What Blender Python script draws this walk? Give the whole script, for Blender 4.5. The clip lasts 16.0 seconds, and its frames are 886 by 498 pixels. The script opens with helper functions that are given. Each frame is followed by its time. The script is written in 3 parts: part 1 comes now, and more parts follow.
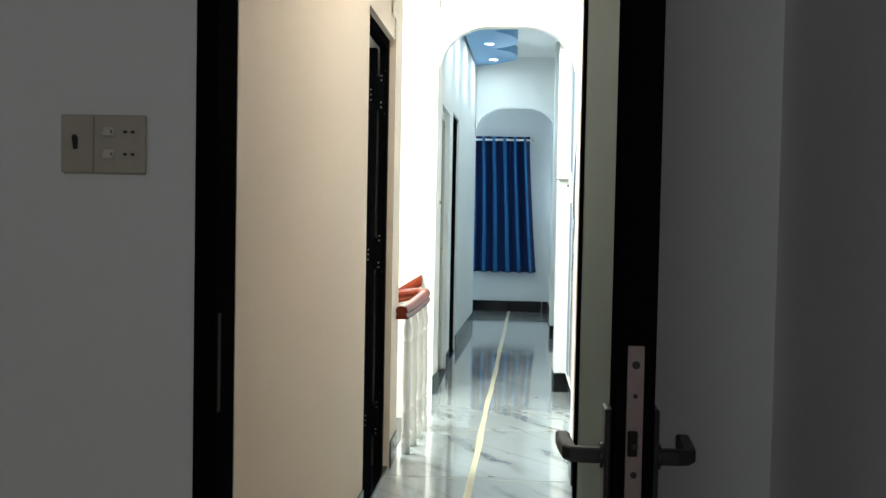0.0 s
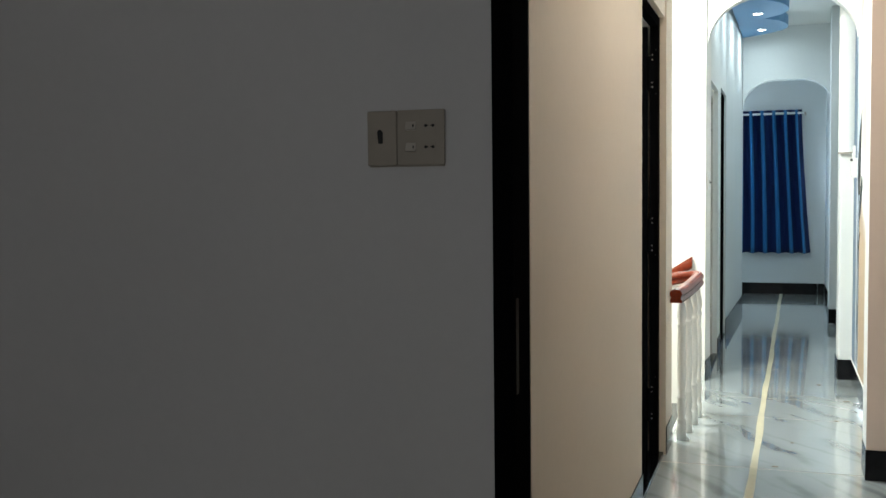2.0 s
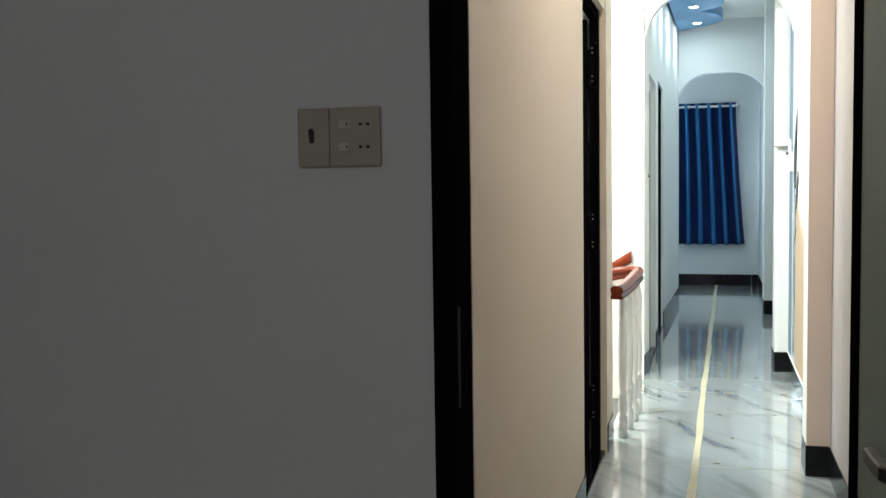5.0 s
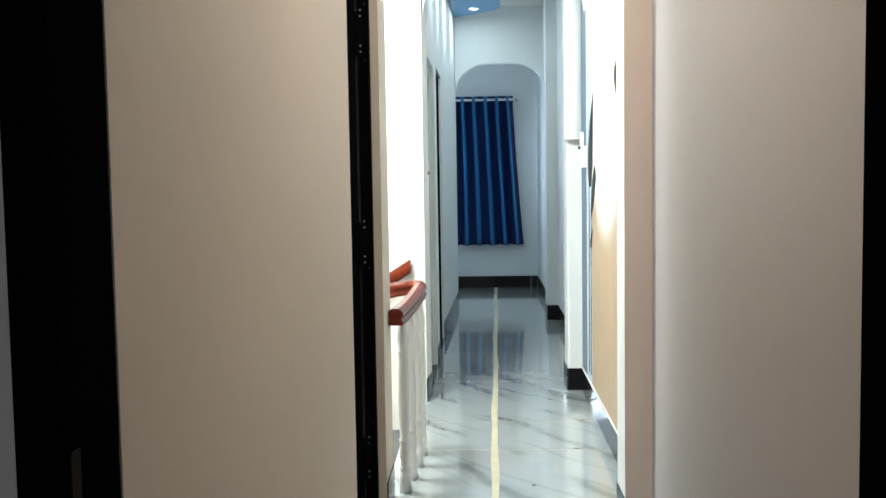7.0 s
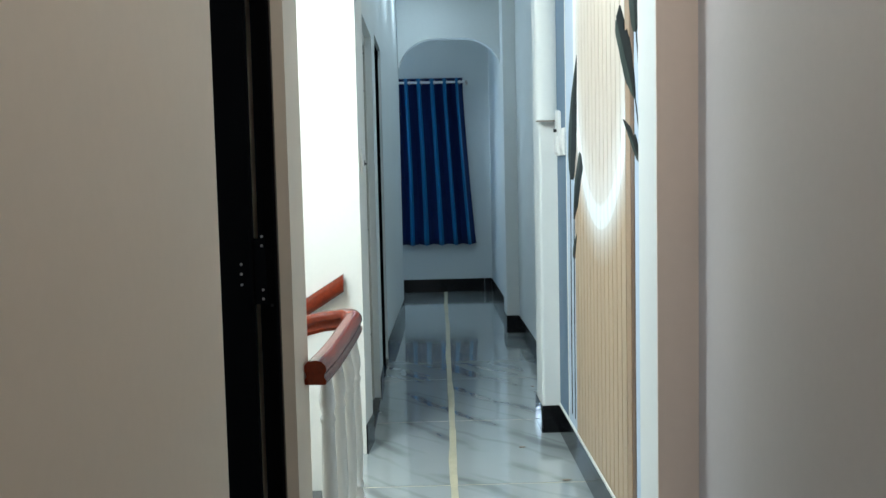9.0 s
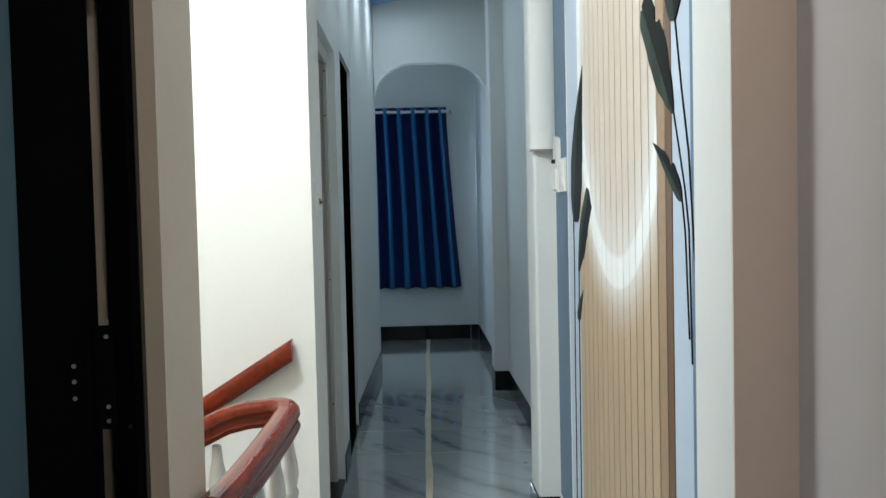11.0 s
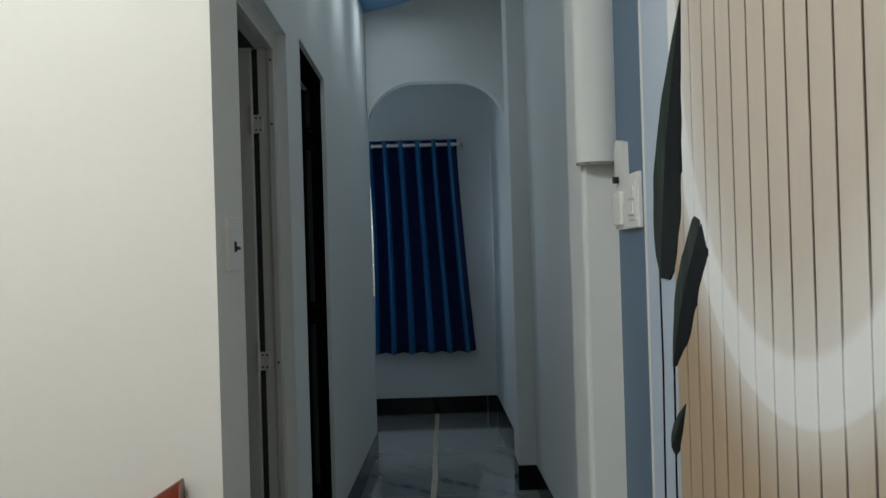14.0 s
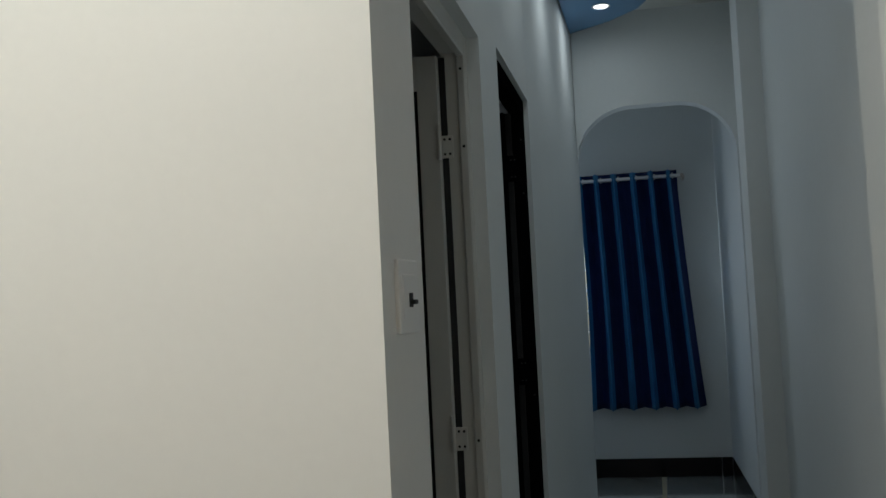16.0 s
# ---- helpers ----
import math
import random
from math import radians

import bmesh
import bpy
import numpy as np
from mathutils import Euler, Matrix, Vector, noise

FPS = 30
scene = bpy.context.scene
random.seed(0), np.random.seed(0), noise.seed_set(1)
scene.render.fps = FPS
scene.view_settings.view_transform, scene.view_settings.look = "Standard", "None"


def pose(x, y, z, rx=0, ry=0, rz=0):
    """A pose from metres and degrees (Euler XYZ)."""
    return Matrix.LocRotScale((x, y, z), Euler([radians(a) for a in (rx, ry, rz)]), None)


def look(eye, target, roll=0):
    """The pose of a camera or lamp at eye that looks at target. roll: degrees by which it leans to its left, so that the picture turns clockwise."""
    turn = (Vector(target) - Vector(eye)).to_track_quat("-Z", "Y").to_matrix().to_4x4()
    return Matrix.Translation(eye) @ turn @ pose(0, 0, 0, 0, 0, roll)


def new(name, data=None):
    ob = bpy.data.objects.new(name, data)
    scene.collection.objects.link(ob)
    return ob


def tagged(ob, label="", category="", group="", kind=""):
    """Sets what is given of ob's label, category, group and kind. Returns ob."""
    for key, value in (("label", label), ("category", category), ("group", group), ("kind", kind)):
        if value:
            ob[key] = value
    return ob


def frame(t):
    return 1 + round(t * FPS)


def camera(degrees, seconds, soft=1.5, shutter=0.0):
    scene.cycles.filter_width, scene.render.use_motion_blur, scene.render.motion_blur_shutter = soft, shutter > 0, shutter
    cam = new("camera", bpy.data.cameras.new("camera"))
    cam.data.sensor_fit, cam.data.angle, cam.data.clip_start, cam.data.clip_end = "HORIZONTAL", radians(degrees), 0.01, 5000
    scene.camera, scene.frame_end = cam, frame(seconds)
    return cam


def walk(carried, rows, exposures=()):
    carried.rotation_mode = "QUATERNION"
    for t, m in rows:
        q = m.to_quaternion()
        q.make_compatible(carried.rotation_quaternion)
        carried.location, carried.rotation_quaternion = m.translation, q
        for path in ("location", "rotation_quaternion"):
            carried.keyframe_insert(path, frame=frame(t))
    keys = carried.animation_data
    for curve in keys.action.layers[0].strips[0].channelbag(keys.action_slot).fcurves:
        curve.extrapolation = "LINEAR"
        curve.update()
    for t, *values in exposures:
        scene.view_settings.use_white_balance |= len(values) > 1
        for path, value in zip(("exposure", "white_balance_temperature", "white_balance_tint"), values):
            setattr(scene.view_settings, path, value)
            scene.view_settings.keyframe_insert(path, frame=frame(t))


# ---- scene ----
cam = camera(48.1, 16.0)
PATH = [
    (0, (-0.073, 0.966, 1.306), (-0.216, 2.959, 1.23), 1.1),
    (0.5, (-0.123, 0.961, 1.311), (-0.395, 2.94, 1.195), 0.8),
    (1, (-0.135, 0.952, 1.311), (-0.55, 2.905, 1.187), 0.2),
    (1.5, (-0.144, 0.949, 1.317), (-0.669, 2.875, 1.193), -0.1),
    (2, (-0.154, 0.938, 1.31), (-0.795, 2.829, 1.198), -0.6),
    (2.5, (-0.174, 0.935, 1.305), (-0.897, 2.797, 1.194), -0.5),
    (3, (-0.194, 0.942, 1.306), (-0.98, 2.778, 1.205), -0.5),
    (3.2, (-0.194, 0.932, 1.304), (-0.998, 2.763, 1.209), -0.5),
    (5.3, (-0.191, 1.131, 1.335), (-0.635, 3.076, 1.193), -0.6),
    (5.5, (-0.198, 1.202, 1.326), (-0.587, 3.159, 1.18), -0.4),
    (6, (-0.212, 1.478, 1.337), (-0.444, 3.46, 1.205), -0.2),
    (6.5, (-0.236, 1.739, 1.334), (-0.417, 3.726, 1.203), -0.0),
    (7, (-0.297, 2.085, 1.337), (-0.374, 4.079, 1.194), -0.9),
    (7.5, (-0.284, 2.441, 1.333), (-0.336, 4.434, 1.176), -1.2),
    (8, (-0.307, 2.765, 1.324), (-0.329, 4.758, 1.158), -1.1),
    (8.2, (-0.325, 2.905, 1.330), (-0.332, 4.898, 1.164), -1.2),
    (10.5, (-0.335, 3.963, 1.337), (-0.272, 5.959, 1.222), -1.1),
    (11, (-0.259, 4.231, 1.349), (-0.198, 6.228, 1.258), -1.3),
    (11.5, (-0.27, 4.526, 1.334), (-0.214, 6.523, 1.258), -1.0),
    (12, (-0.273, 4.78, 1.344), (-0.187, 6.777, 1.29), -1.3),
    (12.5, (-0.201, 5.025, 1.354), (-0.116, 7.023, 1.318), -1.6),
    (13, (-0.171, 5.251, 1.334), (-0.127, 7.251, 1.304), -1.1),
    (13.5, (-0.2, 5.509, 1.343), (-0.167, 7.509, 1.344), -1.3),
    (14, (-0.158, 5.727, 1.337), (-0.129, 7.726, 1.348), -1.7),
    (14.5, (-0.112, 5.913, 1.358), (-0.162, 7.912, 1.399), -1.9),
    (15, (-0.137, 6.1, 1.351), (-0.261, 8.095, 1.415), -2.1),
    (15.5, (-0.198, 6.263, 1.362), (-0.4, 8.25, 1.463), -2.2),
    (16, (-0.22, 6.381, 1.355), (-0.604, 8.34, 1.471), -2.8),
]
EXPOSURES = [(0.0, 1.78, 6200, 1), (1.5, 1.6, 6300, 4), (2.0, 1.35, 6250, 3), (2.5, 1.18, 6350, 5), (3.0, 1.48, 6400, 6), (3.2, 1.48, 6400, 6), (5.5, 1.6, 6200, 2), (7.0, 1.36, 6100, 4), (8.0, 0.95, 5550, -1), (10.5, 0.45, 5850, 3), (11.0, 0.36, 5950, 5), (11.5, 0.27, 6150, 8), (12.0, 0.0, 6200, 7), (13.0, -0.4, 6200, 6), (14.0, -0.55, 6250, 8), (15.0, -0.68, 6400, 9), (16.0, -0.76, 6450, 9)]
walk(cam, [(t, look(eye, target, roll)) for t, eye, target, roll in PATH], EXPOSURES)

# ---- world and lights ----
world = bpy.data.worlds.new("sky")
scene.world = world
world.use_nodes = True
_sky = world.node_tree.nodes.new("ShaderNodeTexSky")
_sky.sky_type, _sky.sun_disc = "NISHITA", False
_sky.sun_elevation, _sky.sun_rotation = radians(35), radians(200)
world.node_tree.links.new(_sky.outputs[0], world.node_tree.nodes["Background"].inputs[0])
world.node_tree.nodes["Background"].inputs[1].default_value = 0.12


def lamp(name, kind, at, watts, colour, size=0.2, target=None, spot=60):
    data = bpy.data.lights.new(name, kind)
    data.energy, data.color = watts, colour
    if kind == "AREA":
        data.shape, data.size = "DISK", size
    else:
        data.shadow_soft_size = size
    if kind == "SPOT":
        data.spot_size, data.spot_blend = radians(spot), 0.6
    ob = new(name, data)
    ob.matrix_world = look(at, target or (at[0], at[1] + 1e-4, at[2] - 1))
    return ob


lamp("landing_lamp", "AREA", (-1.25, 6.65, 3.13), 53, (0.97, 1.0, 0.97), 0.5)
lamp("corridor_lamp", "AREA", (-0.17, 4.4, 3.13), 8.2, (1.0, 0.89, 0.77), 0.3)
# fill lamp added behind the camera to brighten the bedroom; no window is built
lamp("bedroom_fill", "AREA", (-0.40, -0.68, 1.6), 4.4, (0.97, 0.97, 1.0), 1.6, target=(-0.05, 2.8, 1.4))
# two more added fills light what shows through the side doors, without windows
lamp("side_room_fill", "AREA", (-2.55, 11.0, 1.6), 7, (0.9, 0.95, 1.0), 0.8, target=(0, 11.0, 1.4))
lamp("study_fill", "AREA", (-2.55, 4.6, 1.6), 11, (0.78, 0.9, 1.0), 0.8, target=(-0.7, 5.7, 1.4))
lamp("window_daylight", "AREA", (-0.80, 14.09, 1.45), 13, (0.74, 0.87, 1.0), 0.3, target=(-0.3, 13.4, 1.8))
PANEL_Z = 2.97
DOWNLIGHTS = [(-0.34, 11.86), (-0.36, 10.85), (-0.36, 9.84), (-0.36, 8.83)]
for _x, _y in DOWNLIGHTS:
    lamp("downlight_lamp", "SPOT", (_x, _y, PANEL_Z - 0.015), 3.2, (0.89, 0.97, 1.0), 0.03, spot=110)
    lamp("downlight_glow", "AREA", (_x, _y, PANEL_Z - 0.01), 1.5, (0.88, 0.97, 1.0), 0.07)

# ---- materials ----


def material(name, base, rough=0.6, metal=0.0, grain=0.0, grain_scale=40.0, stain=0.0, stain_scale=1.3, bump=0.0, bump_scale=120.0, spec=0.5, coat=0.0, stretch=(1, 1, 1)):
    m = bpy.data.materials.new(name)
    m.use_nodes = True
    nt = m.node_tree
    b = nt.nodes["Principled BSDF"]
    b.inputs["Roughness"].default_value, b.inputs["Metallic"].default_value = rough, metal
    b.inputs["Specular IOR Level"].default_value = spec
    b.inputs["Coat Weight"].default_value = coat
    b.inputs["Base Color"].default_value = (*base, 1)
    co = nt.nodes.new("ShaderNodeTexCoord").outputs["Object"]
    mp = nt.nodes.new("ShaderNodeMapping")
    mp.inputs["Scale"].default_value = stretch
    nt.links.new(co, mp.inputs[0])
    co = mp.outputs[0]
    last = None
    for amount, scale, detail in ((stain, stain_scale, 4), (grain, grain_scale, 6)):
        if not amount:
            continue
        tex = nt.nodes.new("ShaderNodeTexNoise")
        tex.inputs["Scale"].default_value, tex.inputs["Detail"].default_value = scale, detail
        nt.links.new(co, tex.inputs["Vector"])
        ramp = nt.nodes.new("ShaderNodeMapRange")
        ramp.inputs["From Min"].default_value, ramp.inputs["From Max"].default_value = 0.25, 0.75
        ramp.inputs["To Min"].default_value, ramp.inputs["To Max"].default_value = 1 - amount, 1 + amount * 0.4
        nt.links.new(tex.outputs["Fac"], ramp.inputs["Value"])
        mix = nt.nodes.new("ShaderNodeMix")
        mix.data_type, mix.blend_type = "RGBA", "MULTIPLY"
        mix.inputs["Factor"].default_value = 1
        if last is None:
            mix.inputs["A"].default_value = (*base, 1)
        else:
            nt.links.new(last, mix.inputs["A"])
        nt.links.new(ramp.outputs[0], mix.inputs["B"])
        last = mix.outputs["Result"]
    if last is not None:
        nt.links.new(last, b.inputs["Base Color"])
    if bump:
        tex = nt.nodes.new("ShaderNodeTexNoise")
        tex.inputs["Scale"].default_value, tex.inputs["Detail"].default_value = bump_scale, 4
        nt.links.new(co, tex.inputs["Vector"])
        bp = nt.nodes.new("ShaderNodeBump")
        bp.inputs["Strength"].default_value, bp.inputs["Distance"].default_value = bump, 0.002
        nt.links.new(tex.outputs["Fac"], bp.inputs["Height"])
        nt.links.new(bp.outputs[0], b.inputs["Normal"])
    return m


PALE = material("pale_lilac_white_paint", (0.53, 0.48, 0.468), 0.55, grain=0.02, stain=0.04, bump=0.15, bump_scale=60)
# beige holds the warm shade on the pilaster front
PILASTER_SHADE = material("beige_pilaster_shade", (0.74, 0.60, 0.505), 0.55, grain=0.02, stain=0.04, bump=0.15, bump_scale=60)
CREAM = material("cream_paint", (0.74, 0.64, 0.525), 0.55, grain=0.02, stain=0.04, bump=0.15, bump_scale=60)
ROOM_PAINT = material("bedroom_paint", (0.70, 0.68, 0.66), 0.6, grain=0.02, stain=0.05, bump=0.15, bump_scale=60)
# lilac tint is the wall's own; its paleness is raised in place of light
LILAC = material("raised_lilac_paint", (0.86, 0.78, 0.82), 0.55, grain=0.02, stain=0.05, bump=0.15, bump_scale=60)
WHITE = material("white_paint", (0.80, 0.80, 0.77), 0.5, grain=0.015, stain=0.03, bump=0.12, bump_scale=60)
COOL = material("cool_white_paint", (0.725, 0.752, 0.75), 0.75, spec=0.2, grain=0.015, stain=0.03, bump=0.12, bump_scale=60)
BLUE_PANEL = material("blue_ceiling_paint", (0.16, 0.34, 0.58), 0.5, stain=0.05)
BLACK_TILE = material("black_skirting_tile", (0.004, 0.004, 0.005), 0.15, stain=0.2, spec=0.2)
GROUT = material("cream_grout", (0.52, 0.47, 0.33), 0.8, grain=0.1)
BEDROOM_TILE = material("pale_bedroom_tile", (0.45, 0.45, 0.44), 0.2, stain=0.1)
GREY_TILE = material("grey_skirting_tile", (0.07, 0.075, 0.08), 0.15, stain=0.2)
BLACK_ALU = material("black_aluminium", (0.004, 0.004, 0.0045), 0.65, bump=0.05, bump_scale=400, spec=0.0)
GREY_ALU = material("grey_white_aluminium", (0.55, 0.55, 0.52), 0.4, stain=0.04)
FROSTED = material("frosted_glass", (0.205, 0.265, 0.23), 0.6, stain=0.04, spec=0.25)
WOOD = material("red_varnished_wood", (0.175, 0.021, 0.005), 0.18, spec=0.3, grain=0.35, grain_scale=14, stain=0.25, stain_scale=3, coat=0.03, stretch=(6, 1, 6))
BALUSTER = material("white_baluster_paint", (0.74, 0.75, 0.73), 0.35, stain=0.03)
# lighter blue puts the light on the fold crests into the cloth's colour
CURTAIN_CREST = material("light_blue_lit_crest", (0.035, 0.22, 0.50), 0.7, grain=0.2, grain_scale=500, bump=0.2, bump_scale=600)
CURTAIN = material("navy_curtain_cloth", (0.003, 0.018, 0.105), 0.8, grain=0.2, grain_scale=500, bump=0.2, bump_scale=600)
PLASTIC = material("ivory_plastic", (0.42, 0.37, 0.30), 0.4, grain=0.03, stain=0.05, stain_scale=12)
PLASTIC_PALE = material("pale_ivory_plastic", (0.56, 0.51, 0.44), 0.35)
WHITE_PLASTIC = material("white_plastic", (0.8, 0.8, 0.78), 0.35)
DARK = material("dark_slot", (0.01, 0.01, 0.01), 0.6)
HANDLE = material("black_handle_lacquer", (0.007, 0.006, 0.0055), 0.4, bump=0.05, bump_scale=300)
BEAD = material("grey_glazing_bead", (0.16, 0.17, 0.16), 0.5)
BRONZE = material("dark_bronze", (0.018, 0.014, 0.011), 0.8, spec=0.1)
WORN = material("worn_bronze", (0.26, 0.20, 0.18), 0.45, metal=0.5, stain=0.2, stain_scale=30)
CHROME = material("bright_chrome", (0.85, 0.85, 0.86), 0.3, metal=0.6)
STEEL = material("brushed_steel", (0.5, 0.45, 0.42), 0.35, metal=0.9)
GLOW = bpy.data.materials.new("lit_lens")
GLOW.use_nodes = True
GLOW.node_tree.nodes["Principled BSDF"].inputs["Emission Color"].default_value = (0.95, 0.98, 1, 1)
GLOW.node_tree.nodes["Principled BSDF"].inputs["Emission Strength"].default_value = 6

# ---- mesh helpers ----


def box(bm, x0, x1, y0, y1, z0, z1, bevel=0.0):
    made = bmesh.ops.create_cube(bm, size=1)["verts"]
    for v in made:
        v.co = Vector(((x0 + x1) / 2 + v.co.x * (x1 - x0), (y0 + y1) / 2 + v.co.y * (y1 - y0), (z0 + z1) / 2 + v.co.z * (z1 - z0)))
    if bevel:
        edges = list({e for v in made for e in v.link_edges})
        bmesh.ops.bevel(bm, geom=edges, offset=bevel, segments=2, affect="EDGES", profile=0.5)
    return bm


def boxed(*dims, bevel=0.0):
    return box(bmesh.new(), *dims, bevel=bevel)


def prism(points, axis, a, b):
    """A solid from an outline: axis 'x', 'y' or 'z' is the way it is drawn out, from a to b."""
    bm = bmesh.new()

    def at(u, v, w):
        return {"x": (w, u, v), "y": (u, w, v), "z": (u, v, w)}[axis]
    lo = [bm.verts.new(at(u, v, a)) for u, v in points]
    hi = [bm.verts.new(at(u, v, b)) for u, v in points]
    n = len(points)
    bm.faces.new(lo), bm.faces.new(hi[::-1])
    for i in range(n):
        bm.faces.new((lo[i], hi[i], hi[(i + 1) % n], lo[(i + 1) % n]))
    bmesh.ops.recalc_face_normals(bm, faces=bm.faces)
    return bm


def lathe(bm, profile, n=20, at=(0, 0, 0)):
    rings = [[bm.verts.new((at[0] + r * math.cos(2 * math.pi * i / n), at[1] + r * math.sin(2 * math.pi * i / n), at[2] + z)) for i in range(n)] for r, z in profile]
    for a, b in zip(rings, rings[1:]):
        for i in range(n):
            bm.faces.new((a[i], a[(i + 1) % n], b[(i + 1) % n], b[i]))
    bm.faces.new(rings[0][::-1]), bm.faces.new(rings[-1])
    return bm


def sweep(outline, path):
    """An outline (across, up) carried along path points."""
    bm = bmesh.new()
    rings = []
    for i, p in enumerate(path):
        d = (Vector(path[min(i + 1, len(path) - 1)]) - Vector(path[max(i - 1, 0)])).normalized()
        side = d.cross(Vector((0, 0, 1))).normalized()
        up = side.cross(d)
        rings.append([bm.verts.new(Vector(p) + side * u + up * v) for u, v in outline])
    n = len(outline)
    for a, b in zip(rings, rings[1:]):
        for i in range(n):
            bm.faces.new((a[i], a[(i + 1) % n], b[(i + 1) % n], b[i]))
    bm.faces.new(rings[0]), bm.faces.new(rings[-1][::-1])
    bmesh.ops.recalc_face_normals(bm, faces=bm.faces)
    return bm


def mesh_of(bm, name, mat, smooth=False):
    me = bpy.data.meshes.new(name)
    bm.normal_update()
    bm.to_mesh(me)
    bm.free()
    me.materials.append(mat)
    if smooth:
        for p in me.polygons:
            p.use_smooth = True
    return me


def part(name, bm, mat, parent=None, label="", smooth=False):
    ob = new(name, mesh_of(bm, name, mat, smooth))
    if parent is not None:
        ob.parent = parent
    return tagged(ob, label)


def thing(name, label, category, group="", at=(0, 0, 0)):
    ob = new(name)
    ob.location = at
    return tagged(ob, label, category, group)


def structure(name, bm, mat, label, category="wall"):
    return tagged(part(name, bm, mat), label, category, kind="structure")


def arc(cx, cz, rx, rz, a0, a1, n=16):
    return [(cx + rx * math.cos(radians(a0 + (a1 - a0) * i / n)), cz + rz * math.sin(radians(a0 + (a1 - a0) * i / n))) for i in range(n + 1)]


def arch_wall(x0, x1, top, left, right, spring, crown, y0, y1):
    """A lintel over an arched opening, from x0 to x1 up to top, drawn from y0 to y1."""
    rx = (right - left) * 0.36
    pts = [(x0, top), (x0, spring)] if x0 < left else [(x0, top)]
    pts += arc(left + rx, spring, rx, crown - spring, 180, 90) + arc(right - rx, spring, rx, crown - spring, 90, 0)
    pts += [(x1, spring), (x1, top)] if x1 > right else [(x1, top)]
    return prism(pts, "y", y0, y1)


# ---- the setting ----
CEIL = 3.2
L1, L2 = -0.686, -0.612     # left wall by the near doors, left wall past the arch
R1, R2 = 0.325, 0.415      # right wall up to the column, right wall past it
Y_ROOM, Y_END = 2.985, 14.1
Y_ARCH, L_END = 12.38, -0.543     # the last arch and the left wall there

# bedroom
structure("floor_bedroom", boxed(-2.6, 0.45, -0.7, 3.03, -0.1, 0), BEDROOM_TILE, "pale tiled bedroom floor", "floor")
bm = boxed(-2.7, -0.733, Y_ROOM, 3.12, 0, CEIL)
box(bm, -0.733, 0.135, Y_ROOM, 3.12, 2.2, CEIL)
box(bm, 0.135, 0.55, Y_ROOM, 3.12, 0, CEIL)
structure("wall_bedroom_front", bm, ROOM_PAINT, "grey painted bedroom wall with a doorway")
structure("wall_bedroom_right", boxed(0.45, 0.55, -0.7, Y_ROOM, 0, CEIL), LILAC, "lilac painted bedroom side wall, made paler in place of light")
structure("wall_bedroom_left", boxed(-2.7, -2.6, -0.7, Y_ROOM, 0, CEIL), ROOM_PAINT, "grey painted bedroom side wall")
structure("wall_bedroom_back", boxed(-2.7, 0.55, -0.8, -0.7, 0, CEIL), ROOM_PAINT, "grey painted bedroom back wall")
structure("ceiling_bedroom", boxed(-2.7, 0.55, -0.8, 3.12, CEIL, CEIL + 0.1), WHITE, "white bedroom ceiling", "ceiling")

# corridor shell
structure("floor_corridor", boxed(-0.69, 0.5, 3.0, 14.2, -0.14, -0.0015), GROUT, "cream grout bed under the corridor tiles", "floor")
bm = boxed(L1 - 0.11, L1, 3.12, 5.05, 0, CEIL)
box(bm, L1 - 0.11, L1, 5.05, 5.885, 2.15, CEIL)
structure("wall_left_near", bm, CREAM, "cream painted corridor wall with a doorway")
bm = boxed(-2.6, -0.68, 5.905, 6.19, -2.8, CEIL)
box(bm, -2.6, -0.724, 5.885, 5.905, -2.8, CEIL)
structure("wall_stairwell_near", bm, CREAM, "cream painted wall end beside the stairwell")
structure("wall_right_near", boxed(R1, R1 + 0.1, 3.12, 5.72, 0, CEIL), PALE, "pale lilac-white painted corridor wall")
# one pilaster, light and shade put into colour: white lit side, beige shaded front
structure("pilaster_near", boxed(0.225, R1 + 0.1, 5.723, 5.92, 0, CEIL), WHITE, "pilaster side facing the landing, its lit look put into white colour", "pilaster")
structure("pilaster_face", boxed(0.2252, R1 + 0.1, 5.717, 5.723, 0, CEIL), PILASTER_SHADE, "thin beige skin on the pilaster front, its warm shade put into colour", "pilaster")
structure("arch_near", arch_wall(-0.679, 0.225, CEIL, -0.679, 0.225, 2.25, 2.56, 5.76, 5.92), CREAM, "cream painted arch across the corridor", "arch")
structure("wall_mural", boxed(R1 + 0.004, R1 + 0.1, 5.92, 8.24, 0, CEIL), WHITE, "white painted wall behind the wallpaper")
structure("wall_stairwell_far", boxed(-2.6, -0.70, 7.95, 8.05, -2.8, CEIL), WHITE, "white painted stairwell wall")
structure("arch_far", arch_wall(-0.622, R1, CEIL, -0.622, R1, 2.28, 2.60, 7.952, 8.05), WHITE, "white painted arch across the corridor", "arch")
structure("wall_stairwell_left", boxed(-2.7, -2.6, 5.885, 8.05, -2.8, CEIL), WHITE, "white painted stairwell wall")
structure("column", boxed(0.237, R2 + 0.1, 8.25, 8.5, 0, CEIL, bevel=0.012), COOL, "white painted column against the wall", "column")
structure("wall_right_far", boxed(R2, R2 + 0.1, 8.5, Y_END, 0, CEIL), COOL, "cool white painted corridor wall")
structure("pilaster_far", boxed(0.315, R2, 11.31, 11.6, 0, CEIL), COOL, "cool white painted pilaster", "pilaster")
